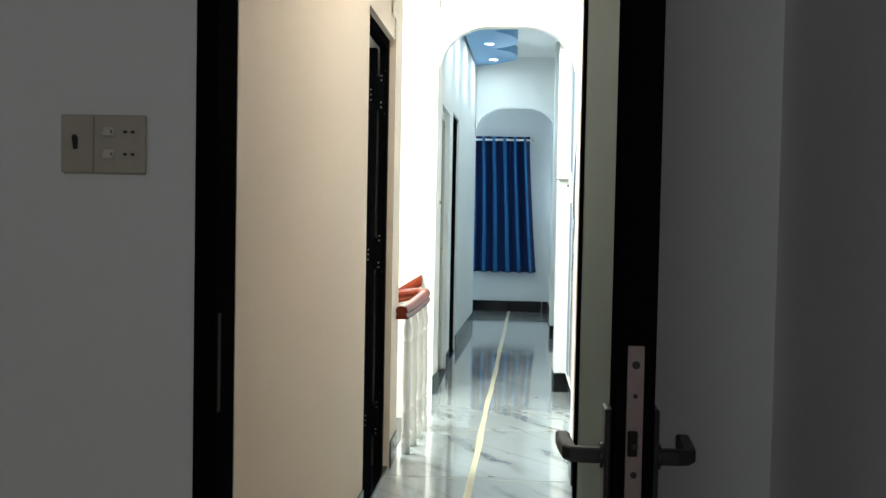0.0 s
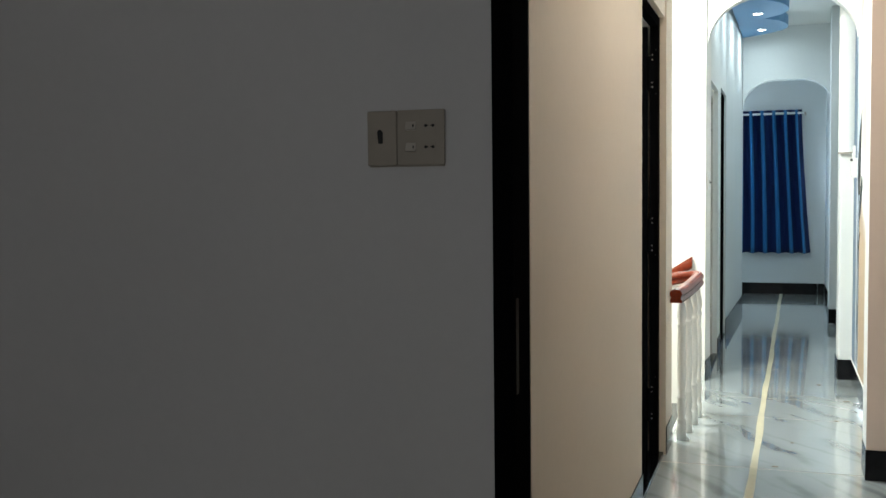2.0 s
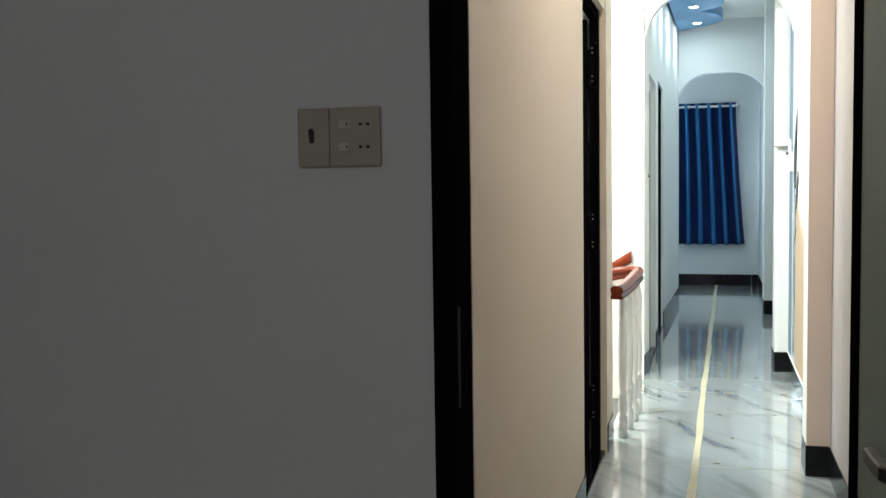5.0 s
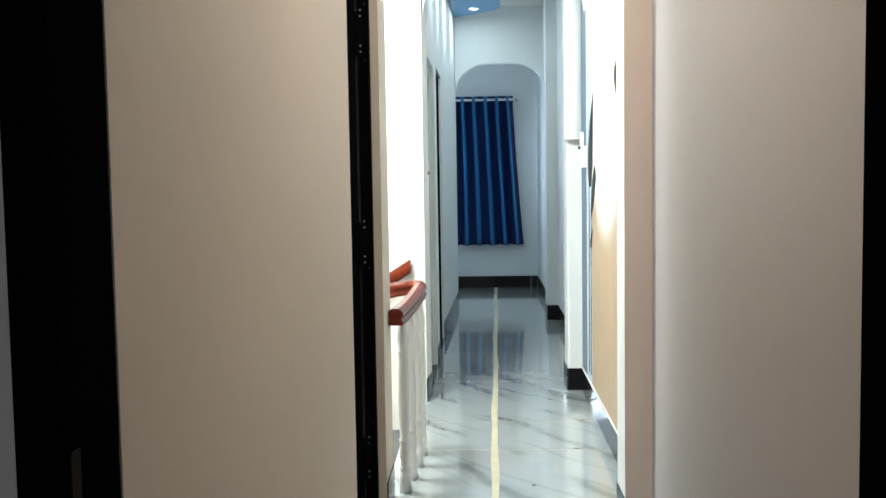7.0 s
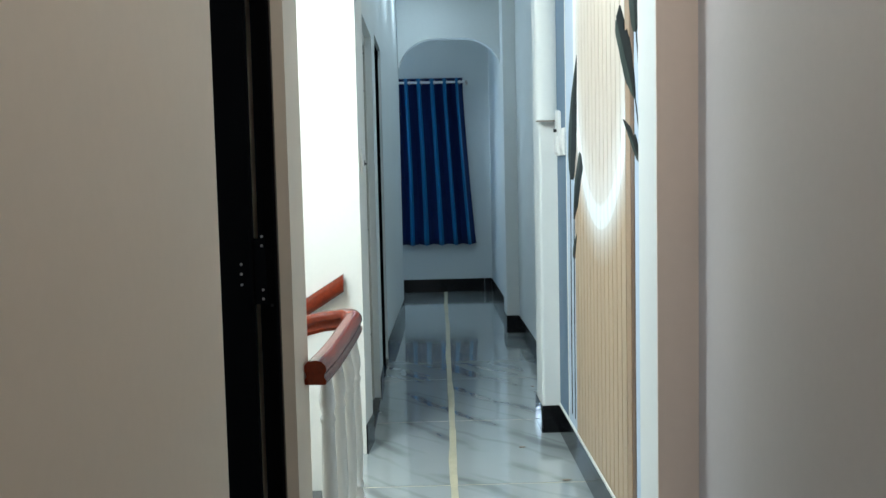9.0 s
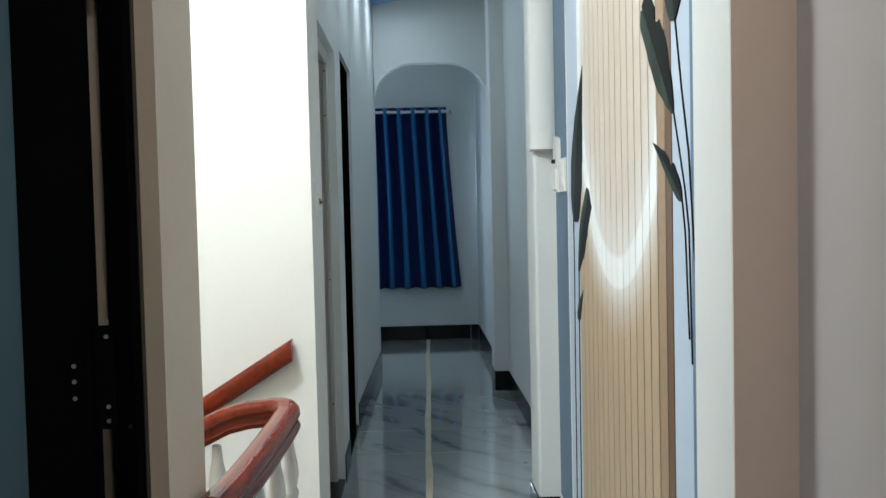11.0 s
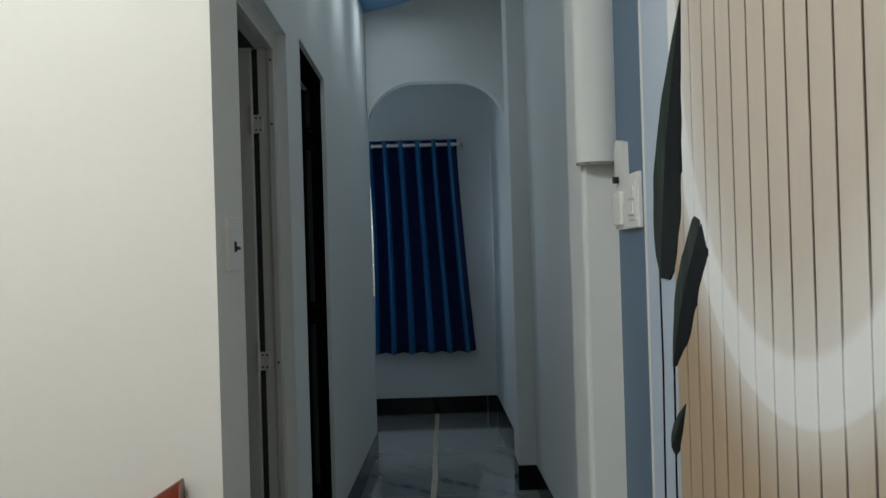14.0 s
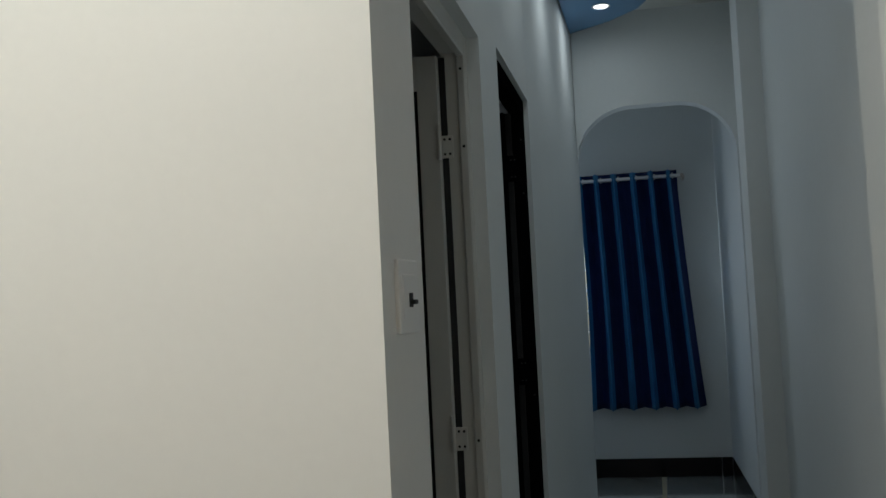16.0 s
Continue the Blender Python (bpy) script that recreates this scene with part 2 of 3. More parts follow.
structure("wall_switch_pier", prism([(-0.70, 7.95), (-0.632, 7.95), (L2, 8.17), (L2 - 0.12, 8.17), (L2 - 0.12, 8.05), (-0.70, 8.05)], "z", -0.14, CEIL), WHITE, "white painted pier beside the washroom door")
bm = boxed(L2 - 0.12, L2, 8.17, 9.03, 2.085, CEIL)
box(bm, L2 - 0.12, L2, 9.03, 9.39, 0, CEIL)
box(bm, L2 - 0.12, L2, 9.39, 10.26, 2.15, CEIL)
structure("wall_left_far", bm, COOL, "cool white painted corridor wall with two doorways")
structure("wall_left_end", prism([(L2 - 0.12, 10.265), (L2, 10.265), (L_END, Y_ARCH + 0.12), (L2 - 0.12, Y_ARCH + 0.12)], "z", 0, CEIL), COOL, "cool white painted corridor wall, slightly out of square")
structure("jamb_end_right", boxed(0.385, R2, Y_ARCH, Y_END, 0, CEIL), COOL, "cool white painted jamb before the window", "jamb")
structure("arch_end", arch_wall(L_END, 0.385, CEIL, L_END, 0.385, 2.19, 2.502, Y_ARCH, Y_ARCH + 0.12), COOL, "cool white painted arch before the window", "arch")
structure("wall_end", boxed(0.0, R2 + 0.1, Y_END, Y_END + 0.1, 0, CEIL), COOL, "cool white painted end wall beside a window")
structure("wall_end_low", boxed(-1.0, 0.0, Y_END, Y_END + 0.1, 0, 0.95), COOL, "cool white painted end wall under a window")
structure("wall_end_top", boxed(-1.0, 0.0, Y_END, Y_END + 0.1, 2.1, CEIL), COOL, "cool white painted end wall above a window")
structure("wall_end_edge", boxed(-1.0, -0.95, Y_END, Y_END + 0.1, 0.95, 2.1), COOL, "cool white painted end wall beside a window")
structure("wall_recess_head", boxed(-1.0, L2 - 0.12, Y_ARCH, Y_ARCH + 0.12, 0, CEIL), COOL, "cool white painted wall beside the recess")
structure("wall_end_side", boxed(-1.1, -1.0, Y_ARCH, Y_END + 0.1, 0, CEIL), COOL, "cool white painted side wall")
structure("ceiling_end", boxed(L2, R2, 8.052, Y_END, 3.075, CEIL - 0.001), WHITE, "white painted lower ceiling past the stairs", "ceiling")
structure("ceiling", boxed(-2.7, 0.55, 3.12, 14.3, CEIL, CEIL + 0.1), WHITE, "white painted corridor ceiling", "ceiling")

# rooms off the corridor
for _name, _y0, _y1 in (("study", 3.12, 5.885), ("washroom", 8.05, 9.15), ("side_room", 9.25, 14.2)):
    structure("floor_" + _name, boxed(-2.6, -0.692, _y0, _y1, -0.14, -0.004), GREY_TILE, "grey tiled floor of a side room", "floor")
    structure("wall_" + _name, boxed(-2.7, -2.6, _y0, _y1, 0, CEIL), COOL, "plain painted side room wall")
structure("wall_partition", boxed(-2.6, L2 - 0.12, 9.15, 9.25, 0, CEIL), COOL, "plain painted partition between two rooms")
structure("wall_side_room_end", boxed(-2.6, -1.1, 12.6, 12.7, 1.05, CEIL), COOL, "pale painted upper wall of the side room")
structure("wainscot_side_room", boxed(-2.6, -1.1, 12.58, 12.7, 0, 1.05), BLUE_PANEL, "blue painted lower wall of the side room", "wall")
structure("wall_under_landing", boxed(-0.76, -0.66, 6.02, 7.95, -2.8, -0.14), WHITE, "white painted wall under the landing")
structure("floor_stairwell", boxed(-2.7, -0.66, 6.02, 7.95, -2.9, -2.8), GREY_TILE, "grey tiled floor below the stairs", "floor")

# glossy black skirting tiles
SK = 0.139


def skirting(x0, x1, y0, y1, label="glossy black skirting tile along the wall"):
    return structure("baseboard", boxed(x0, x1, y0, y1, 0, SK, bevel=0.002), BLACK_TILE, label, "baseboard")


skirting(L1, L1 + 0.006, 3.121, 5.05)
skirting(-0.68, -0.674, 5.91, 6.19)
skirting(R1 - 0.004, R1, 3.121, 5.711)
skirting(0.225, R1 - 0.002, 5.711, 5.717)
skirting(0.221, 0.225, 5.711, 5.92)
skirting(R1 - 0.004, R1 + 0.004, 5.925, 8.234)
skirting(0.236, R1 + 0.06, 8.234, 8.24)
skirting(0.229, 0.235, 8.234, 8.5)
skirting(R2 - 0.004, R2, 8.5, 11.304)
skirting(0.315, R2 - 0.002, 11.304, 11.31)
skirting(0.311, 0.315, 11.304, 11.6)
skirting(R2 - 0.004, R2, 11.6, Y_ARCH - 0.006)
skirting(0.381, R2 - 0.002, Y_ARCH - 0.006, Y_ARCH)
skirting(0.381, 0.385, Y_ARCH, 14.086)
skirting(-1.0, 0.300, 14.088, 14.1)
skirting(0.304, 0.380, 14.088, 14.1)
structure("baseboard", prism([(-0.632, 7.944), (-0.625, 7.944), (L2 + 0.006, 8.17), (L2, 8.17), (-0.632, 7.95)], "z", 0, SK), BLACK_TILE, "glossy black skirting tile round the pier", "baseboard")
skirting(L2, L2 + 0.006, 9.03, 9.385)
structure("baseboard", prism([(L2, 10.265), (L2 + 0.006, 10.265), (L_END + 0.006, Y_ARCH + 0.12), (L_END, Y_ARCH + 0.12)], "z", 0, SK), BLACK_TILE, "glossy black skirting tile along the wall", "baseboard")
structure("trim", boxed(R1 - 0.006, R1 + 0.004, 5.925, 8.234, SK + 0.001, SK + 0.014), WHITE, "white filler line on the skirting", "trim")

# ---- bedroom doorway ----
door_frame = tagged(new("door_1"), "black aluminium door frame in the bedroom doorway", "door frame", kind="structure")
part("jamb", boxed(-0.733, -0.687, 2.975, 3.119, 0, 2.2, bevel=0.003), BLACK_ALU, door_frame)
part("jamb", boxed(0.06, 0.135, 2.975, 3.03, 0, 2.2, bevel=0.003), BLACK_ALU, door_frame)
part("head", boxed(-0.687, 0.06, 2.975, 3.03, 2.12, 2.2, bevel=0.003), BLACK_ALU, door_frame)
part("strike_plate", boxed(-0.6885, -0.6855, 2.99, 3.012, 0.875, 1.083), BRONZE, door_frame, "slim steel strike plate")


def lever_handle(parent, side, x, y):
    """A lever on its long backplate; side -1 or 1 is the face of the leaf."""
    plate = part("backplate", boxed(min(x, x + side * 0.010), max(x, x + side * 0.010), y - 0.022, y + 0.022, 0.79, 1.057, bevel=0.003), HANDLE, parent, "black lock backplate")
    z = 0.992
    path = [(x + side * 0.008, y, z), (x + side * 0.036, y, z), (x + side * 0.048, y + 0.002, z), (x + side * 0.053, y + 0.010, z), (x + side * 0.056, y + 0.045, z), (x + side * 0.058, y + 0.088, z + 0.001)]
    part("lever", sweep([(-0.006, -0.010), (0.006, -0.010), (0.009, -0.007), (0.009, 0.008), (0.006, 0.010), (-0.006, 0.010), (-0.009, 0.008), (-0.009, -0.007)], path), HANDLE, plate, "black lever handle")
    part("rose", prism(arc(y, z, 0.017, 0.017, 0, 360, 16)[:-1], "x", min(x + side * 0.009, x + side * 0.014), max(x + side * 0.009, x + side * 0.014)), HANDLE, plate)


def bedroom_door():
    leaf = thing("bedroom_door", "open black aluminium door with a grey-green frosted panel", "door")
    W, H, T = 0.745, 2.1, 0.050
    for y0, y1 in ((0, 0.070), (W - 0.07, W)):
        part("stile", boxed(0, T, y0, y1, 0.012, H, bevel=0.003), BLACK_ALU, leaf)
    for z0, z1 in ((0.012, 0.10), (H - 0.08, H)):
        part("rail", boxed(0.001, T - 0.001, 0.070, W - 0.07, z0, z1), BLACK_ALU, leaf)
    part("panel", boxed(0.004, T - 0.004, 0.070, W - 0.07, 0.10, H - 0.08), FROSTED, leaf, "grey-green frosted panel")
    for x0 in (0.001, T - 0.004):
        part("bead", boxed(x0, x0 + 0.003, 0.0705, 0.092, 0.10, H - 0.08), BEAD, leaf, "grey glazing bead")
    plate = part("lock_faceplate", boxed(0.014, 0.035, -0.003, 0.001, 0.80, 1.142, bevel=0.001), WORN, leaf, "worn bronze lock faceplate with screws")
    for z, r in ((1.118, 0.0052), (1.079, 0.0030), (0.979, 0.0042), (0.83, 0.0045)):
        part("screw", lathe_y(0.0245, -0.003, z, r, 0.0015), DARK, plate)
    part("latch", boxed(0.016, 0.028, -0.009, -0.002, 1.003, 1.035, bevel=0.002), BRONZE, plate, "dark latch bolt")
    part("latch_hole", lathe_y(0.025, -0.009, 1.016, 0.004, 0.0008), DARK, plate)
    part("deadbolt", boxed(0.017, 0.032, -0.006, -0.002, 0.885, 0.943, bevel=0.002), WORN, plate, "worn bronze deadbolt")
    lever_handle(leaf, -1, 0.0, 0.045)
    lever_handle(leaf, 1, T, 0.045)
    leaf.matrix_world = pose(0.058, 2.22, 0, 0, 0, 0.3)
    return leaf


def lathe_y(x, y, z, r, depth, n=10):
    """A short round stud that stands out towards -y."""
    return prism([(x + r * math.cos(2 * math.pi * i / n), z + r * math.sin(2 * math.pi * i / n)) for i in range(n)], "y", y - depth, y + 0.0005)


def lathe_x(x, y, z, r, depth, n=10):
    return prism([(y + r * math.cos(2 * math.pi * i / n), z + r * math.sin(2 * math.pi * i / n)) for i in range(n)], "x", x, x + depth)


bedroom_door()


def bedroom_switch():
    plate = thing("switch_plate", "ivory double switch and socket plate on the bedroom wall", "switch plate")
    y = Y_ROOM
    part("back_box", boxed(-1.015, -0.841, y - 0.004, y, 1.369, 1.489), PLASTIC, plate)
    body = part("breaker_cover", boxed(-1.018, -0.9485, y - 0.012, y - 0.004, 1.372, 1.492, bevel=0.003), PLASTIC, plate)
    part("slot", prism([(-0.994, 1.446), (-0.991, 1.4505), (-0.985, 1.4505), (-0.981, 1.445), (-0.981, 1.4205), (-0.991, 1.4205)], "y", y - 0.0132, y - 0.010), DARK, body, "dark breaker slot")
    face = part("faceplate", boxed(-0.9475, -0.838, y - 0.012, y - 0.004, 1.372, 1.492, bevel=0.003), PLASTIC, plate)
    for z in (1.411, 1.457):
        key = part("rocker", prism([(y - 0.011, z - 0.010), (y - 0.019, z - 0.008), (y - 0.013, z + 0.009), (y - 0.011, z + 0.010)], "x", -0.926, -0.903), PLASTIC_PALE, face, "paler tilted rocker")
        part("rocker_mark", boxed(-0.9095, -0.907, y - 0.0172, y - 0.0125, z - 0.003, z + 0.003), DARK, key)
        part("socket_insert", boxed(-0.886, -0.858, y - 0.0128, y - 0.0115, z - 0.011, z + 0.011, bevel=0.0005), PLASTIC, face)
        for x, k in ((-0.8805, 1), (-0.8635, -1)):
            part("socket_hole", lathe_y(x, y - 0.0128, z, 0.0034, 0.0006), DARK, face)
            part("socket_slit", boxed(min(x, x + k * 0.006), max(x, x + k * 0.006), y - 0.0133, y - 0.0125, z - 0.0012, z + 0.0012), DARK, face)
    return plate


bedroom_switch()


# ---- doors off the corridor: frame in the opening, leaf swung into the room ----
def side_door(number, y0, y1, x, top, mat, glass, label, leaf_label, hinge_z, setback, leaf_y, gap, stile, hinge_half=0.08):
    frame_ob = tagged(new("door_%d" % number), label, "door frame", kind="structure")
    d = 0.040 if number == 2 else 0.066 if number == 3 else 0.055
    back = 0.042 if number == 2 else 0.0
    part("jamb", boxed(x - setback - d - back, x - setback - back, y0, y0 + 0.04, 0, top, bevel=0.002), mat, frame_ob)
    part("jamb", boxed(x - setback - d, x - setback, y1 - 0.045, y1, 0, top, bevel=0.002), mat, frame_ob)
    part("head", boxed(x - setback - d, x - setback, y0 + 0.04, y1 - 0.045, top - 0.05, top, bevel=0.002), mat, frame_ob)
    if number == 3:
        part("stop_bead", boxed(x - setback - 0.021, x - setback - 0.001, y1 - 0.054, y1 - 0.044, 0, top - 0.05, bevel=0.002), mat, frame_ob)
        part("stop_bead", boxed(x - setback - 0.021, x - setback - 0.001, y0 + 0.04, y1 - 0.054, top - 0.06, top - 0.049, bevel=0.002), mat, frame_ob)
    leaf = thing("side_door", leaf_label, "door")
    xe = x - setback - d + (-0.004 if number == 2 else -gap)
    W, T, H = 0.66, 0.045, top - 0.06
    for a, b in ((xe - stile, xe), (xe - W, xe - W + 0.07)):
        part("stile", boxed(a, b, leaf_y - T, leaf_y, 0.015, H, bevel=0.002), mat, leaf)
    for a, b in ((0.015, 0.12), (0.72, 0.80), (H - 0.09, H)):
        part("rail", boxed(xe - W + 0.07, xe - stile, leaf_y - T + 0.001, leaf_y - 0.001, a, b), mat, leaf)
    for a, b in ((0.12, 0.72), (0.80, H - 0.09)):
        part("glass_panel", boxed(xe - W + 0.07, xe - stile, leaf_y - T + 0.015, leaf_y - 0.015, a, b), glass, leaf)
    h0 = hinge_half
    # strip added to colour the hinge gap: pale light in door 2, dark elsewhere
    part("gap_strip", boxed(xe - (0.0215 if number == 2 else 0.004), x - setback - d + (-0.0055 if number == 2 else 0.012), leaf_y - 0.012, leaf_y - 0.006, 0.015, H), GAP_LIGHT if number == 2 else DARK, leaf, "strip added behind the hinge gap to colour its light and dark")
    for z in hinge_z:
        h = part("hinge", boxed(xe - 0.012, x - setback - d + 0.032, leaf_y - T - 0.005, leaf_y - T - 0.001, z - h0, z + h0, bevel=0.001), mat, leaf, "small leaf hinge with screws")
        part("pin", prism(arc(xe, leaf_y - T - 0.005, 0.006, 0.006, 0, 360, 10)[:-1], "z", z - h0 - 0.005, z + h0 + 0.03), mat, h)
        if number == 2:
            spots = [(0.022, dz) for dz in (0.085, 0.063, -0.045, -0.067)] + [(-0.030, dz) for dz in (0.018, -0.006, -0.032)]
        else:
            spots = [(dx, dz) for dz in (-0.65 * h0, 0.65 * h0) for dx in (0.010, 0.024)]
        for dx, dz in spots:
            part("screw", lathe_y(x - setback - d + dx, leaf_y - T - (0.005 if dx > 0 and abs(dz) < h0 else 0.0005), z + dz, 0.0035, 0.0015), STEEL if number == 2 else DARK, h)
    for z in (0.4, 1.0, 1.78, 1.99):
        part("screw_hole", lathe_y(x - setback - 0.011, y1 - (0.054 if number == 3 else 0.045), z, 0.004, 0.001), DARK, frame_ob)
    return frame_ob


# colour of the light that shows through the hinge gap of door 2
GAP_LIGHT = material("grey_blue_gap_light", (0.27, 0.33, 0.38), 0.7)
BROWN_SEAL = material("dark_brown_sealant", (0.045, 0.032, 0.02), 0.6)
TEAL = material("teal_tinted_glass", (0.10, 0.16, 0.18), 0.2, stain=0.05)
SMOKED = material("smoked_glass", (0.02, 0.02, 0.018), 0.15)
side_door(2, 5.05, 5.885, -0.712, 2.15, BLACK_ALU, TEAL, "black aluminium door frame in the cream wall", "open black aluminium door with teal glass", (0.28, 1.095, 1.87), 0.0, 5.805, 0.009, 0.103)
side_door(3, 8.17, 9.03, L2, 2.085, GREY_ALU, SMOKED, "grey-white aluminium washroom door frame", "open grey-white aluminium door with smoked glass", (0.25, 1.01, 1.776), 0.035, 8.99, 0.005, 0.055, 0.03)
side_door(4, 9.39, 10.26, L2, 2.15, BLACK_ALU, TEAL, "black aluminium side room door frame", "open black aluminium door of the side room", (0.28, 1.095, 1.87), 0.018, 10.19, 0.01, 0.09, 0.05)
structure("trim", boxed(-0.724, -0.711, 5.8855, 5.9045, 0.0, 2.15), BROWN_SEAL, "dark brown sealant strip beside the black door frame", "trim")
structure("threshold", boxed(L2 - 0.12, L2 - 0.002, 8.17, 9.03, -0.004, 0.02, bevel=0.002), BLACK_TILE, "black stone threshold of the washroom", "threshold")
structure("threshold", boxed(L1 - 0.11, L1 - 0.002, 5.051, 5.885, -0.004, 0.02, bevel=0.002), BLACK_TILE, "black stone threshold in the doorway", "threshold")
structure("threshold", boxed(L2 - 0.12, L2 - 0.002, 9.39, 10.26, -0.004, 0.012, bevel=0.002), BLACK_TILE, "black stone threshold in the doorway", "threshold")


def washroom_switch():
    plate = thing("wall_switch", "white wall switch with a black key beside the washroom door", "switch")
    body = part("faceplate", boxed(-0.004, 0.009, -0.053, 0.053, 1.312, 1.440, bevel=0.003), WHITE_PLASTIC, plate)
    part("rocker", boxed(0.008, 0.0105, -0.034, 0.034, 1.338, 1.414, bevel=0.001), WHITE_PLASTIC, body)
    part("slot", boxed(0.0095, 0.0112, -0.007, 0.013, 1.357, 1.382), DARK, body, "dark slot of the key")
    part("key", boxed(0.010, 0.020, -0.003, 0.016, 1.362, 1.370, bevel=0.002), DARK, body, "small black key")
    plate.matrix_world = pose(-0.6222, 8.066, 0, 0, 0, -5.2)


washroom_switch()

# ---- stairs and balustrade ----
flight = thing("staircase", "stair flight with dark treads going down beside the landing", "staircase")
for i in range(9):
    x1, z1 = -0.66 - 0.26 * i, -0.17 * (i + 1)
    if x1 - 0.26 < -2.62:
        break
    part("step", boxed(max(x1 - 0.28, -2.6), x1, 6.95, 7.95, z1 - 0.16, z1 - 0.02), WHITE, flight)
    part("tread", boxed(max(x1 - 0.28, -2.6), x1 + 0.01, 6.95, 7.95, z1 - 0.02, z1, bevel=0.003), GREY_TILE, flight)

RAIL = [(0.72 * u, 0.76 * v) for u, v in [(-0.040, -0.045), (0.040, -0.045), (0.045, -0.030), (0.036, -0.016), (0.036, -0.004), (0.045, 0.008), (0.043, 0.026), (0.028, 0.042), (0.0, 0.047), (-0.028, 0.042), (-0.043, 0.026), (-0.045, 0.008), (-0.036, -0.004), (-0.036, -0.016), (-0.045, -0.030)]]


def balustrade():
    rail = thing("balustrade", "red varnished handrail on white turned balusters by the stairs", "balustrade")
    z = 0.773
    path = [(-0.650, 6.09, z), (-0.632, 6.25, z + 0.004), (-0.615, 6.45, z + 0.013), (-0.600, 6.65, z + 0.025), (-0.593, 6.76, z + 0.032)]
    cx, cy, r = -0.663, 6.775, 0.072
    path += [(cx + r * math.cos(radians(a)), cy + r * math.sin(radians(a)), z + 0.034 + 0.008 * math.sin(radians(2 * a))) for a in (5, 20, 35, 50, 65, 80)]
    path += [(-0.70, 6.85, z + 0.032), (-0.76, 6.853, z + 0.018), (-0.84, 6.853, z - 0.02), (-0.95, 6.853, z - 0.10), (-1.2, 6.853, z - 0.26), (-2.3, 6.853, z - 0.97)]
    part("handrail", sweep(RAIL, path), WOOD, rail, smooth=True).data.set_sharp_from_angle(angle=radians(38))
    profile = [(0.030, 0.0), (0.030, 0.085), (0.024, 0.090), (0.030, 0.100), (0.024, 0.110), (0.021, 0.116), (0.028, 0.150), (0.029, 0.175), (0.022, 0.205), (0.028, 0.212), (0.028, 0.222), (0.021, 0.232), (0.026, 0.30), (0.0275, 0.37), (0.026, 0.47), (0.022, 0.575), (0.027, 0.582), (0.027, 0.594), (0.021, 0.602), (0.029, 0.635), (0.027, 0.66), (0.017, 0.705), (0.014, 0.745)]
    first = None
    for x, y in ((-0.633, 6.235), (-0.617, 6.42), (-0.603, 6.61), (-0.594, 6.80)):
        ob = part("baluster", lathe(bmesh.new(), [(0.86 * r, 1.03 * h) for r, h in profile], 18), BALUSTER, rail, smooth=True) if first is None else new("baluster", first.data)
        ob.parent, ob.location = rail, (x, y, 0)
        first = first or ob
    for i in range(6):
        x = -0.79 - 0.26 * i
        ob = new("baluster", first.data)
        ob.parent, ob.location = rail, (x, 6.853, -0.17 * (i + 0.5) + (0.08 if i == 0 else -0.01))
        ob.scale.z = 0.95


balustrade()
wall_rail = thing("wall_handrail", "red varnished handrail fixed to the white stairwell wall", "handrail")
_oval = [(0.030 * math.copysign(abs(math.cos(a)) ** 0.7, math.cos(a)), 0.036 * math.copysign(abs(math.sin(a)) ** 0.8, math.sin(a))) for a in [2 * math.pi * k / 18 for k in range(18)]]
bm = sweep(_oval, [(-0.715, 7.917, 0.820), (-1.5, 7.917, 0.328), (-2.3, 7.917, -0.173)])
_d = Vector((-0.785, 0, -0.492)).normalized()
bm.verts.ensure_lookup_table()
for _v in list(bm.verts)[:18]:
    _v.co += _d * ((-0.715 - _v.co.x) / _d.x)
part("handrail", bm, WOOD, wall_rail, smooth=True).data.set_sharp_from_angle(angle=radians(50))
for _x in (-1.0, -1.9):
    part("bracket", boxed(_x - 0.012, _x + 0.012, 7.93, 7.95, 0.79 + (_x + 0.72) * 0.628 - 0.04, 0.79 + (_x + 0.72) * 0.628, bevel=0.002), STEEL, wall_rail)

# ---- column cover and wall plates by the arch ----
def column_cover():
    cover = thing("column_cover", "white rounded cover shell on the upper part of the column", "pipe cover")
    cx, y0 = 0.2835, 8.249
    outer = [(cx + 0.059 * math.cos(radians(a)), y0 + 0.032 * math.sin(radians(a))) for a in range(180, 361, 6)]
    inner = [(cx + 0.056 * math.cos(radians(a)), y0 + 0.029 * math.sin(radians(a))) for a in range(360, 179, -6)]
    part("shell", prism(outer + inner, "z", 1.560, 3.07), COOL, cover)
    lip_o = [(cx + (u - cx) * 1.012, y0 + (v - y0) * 1.02) for u, v in outer]
    lip_i = [(cx + (u - cx) * 0.99, y0 + (v - y0) * 0.98) for u, v in inner]
    part("rim", prism(lip_o + lip_i, "z", 1.552, 1.560), DIRTY_RIM, cover, "grimy brown cut edge of the cover")


DIRTY_RIM = material("grimy_plastic_edge", (0.32, 0.29, 0.25), 0.7, grain=0.4, grain_scale=60, stain=0.4, stain_scale=25)
column_cover()


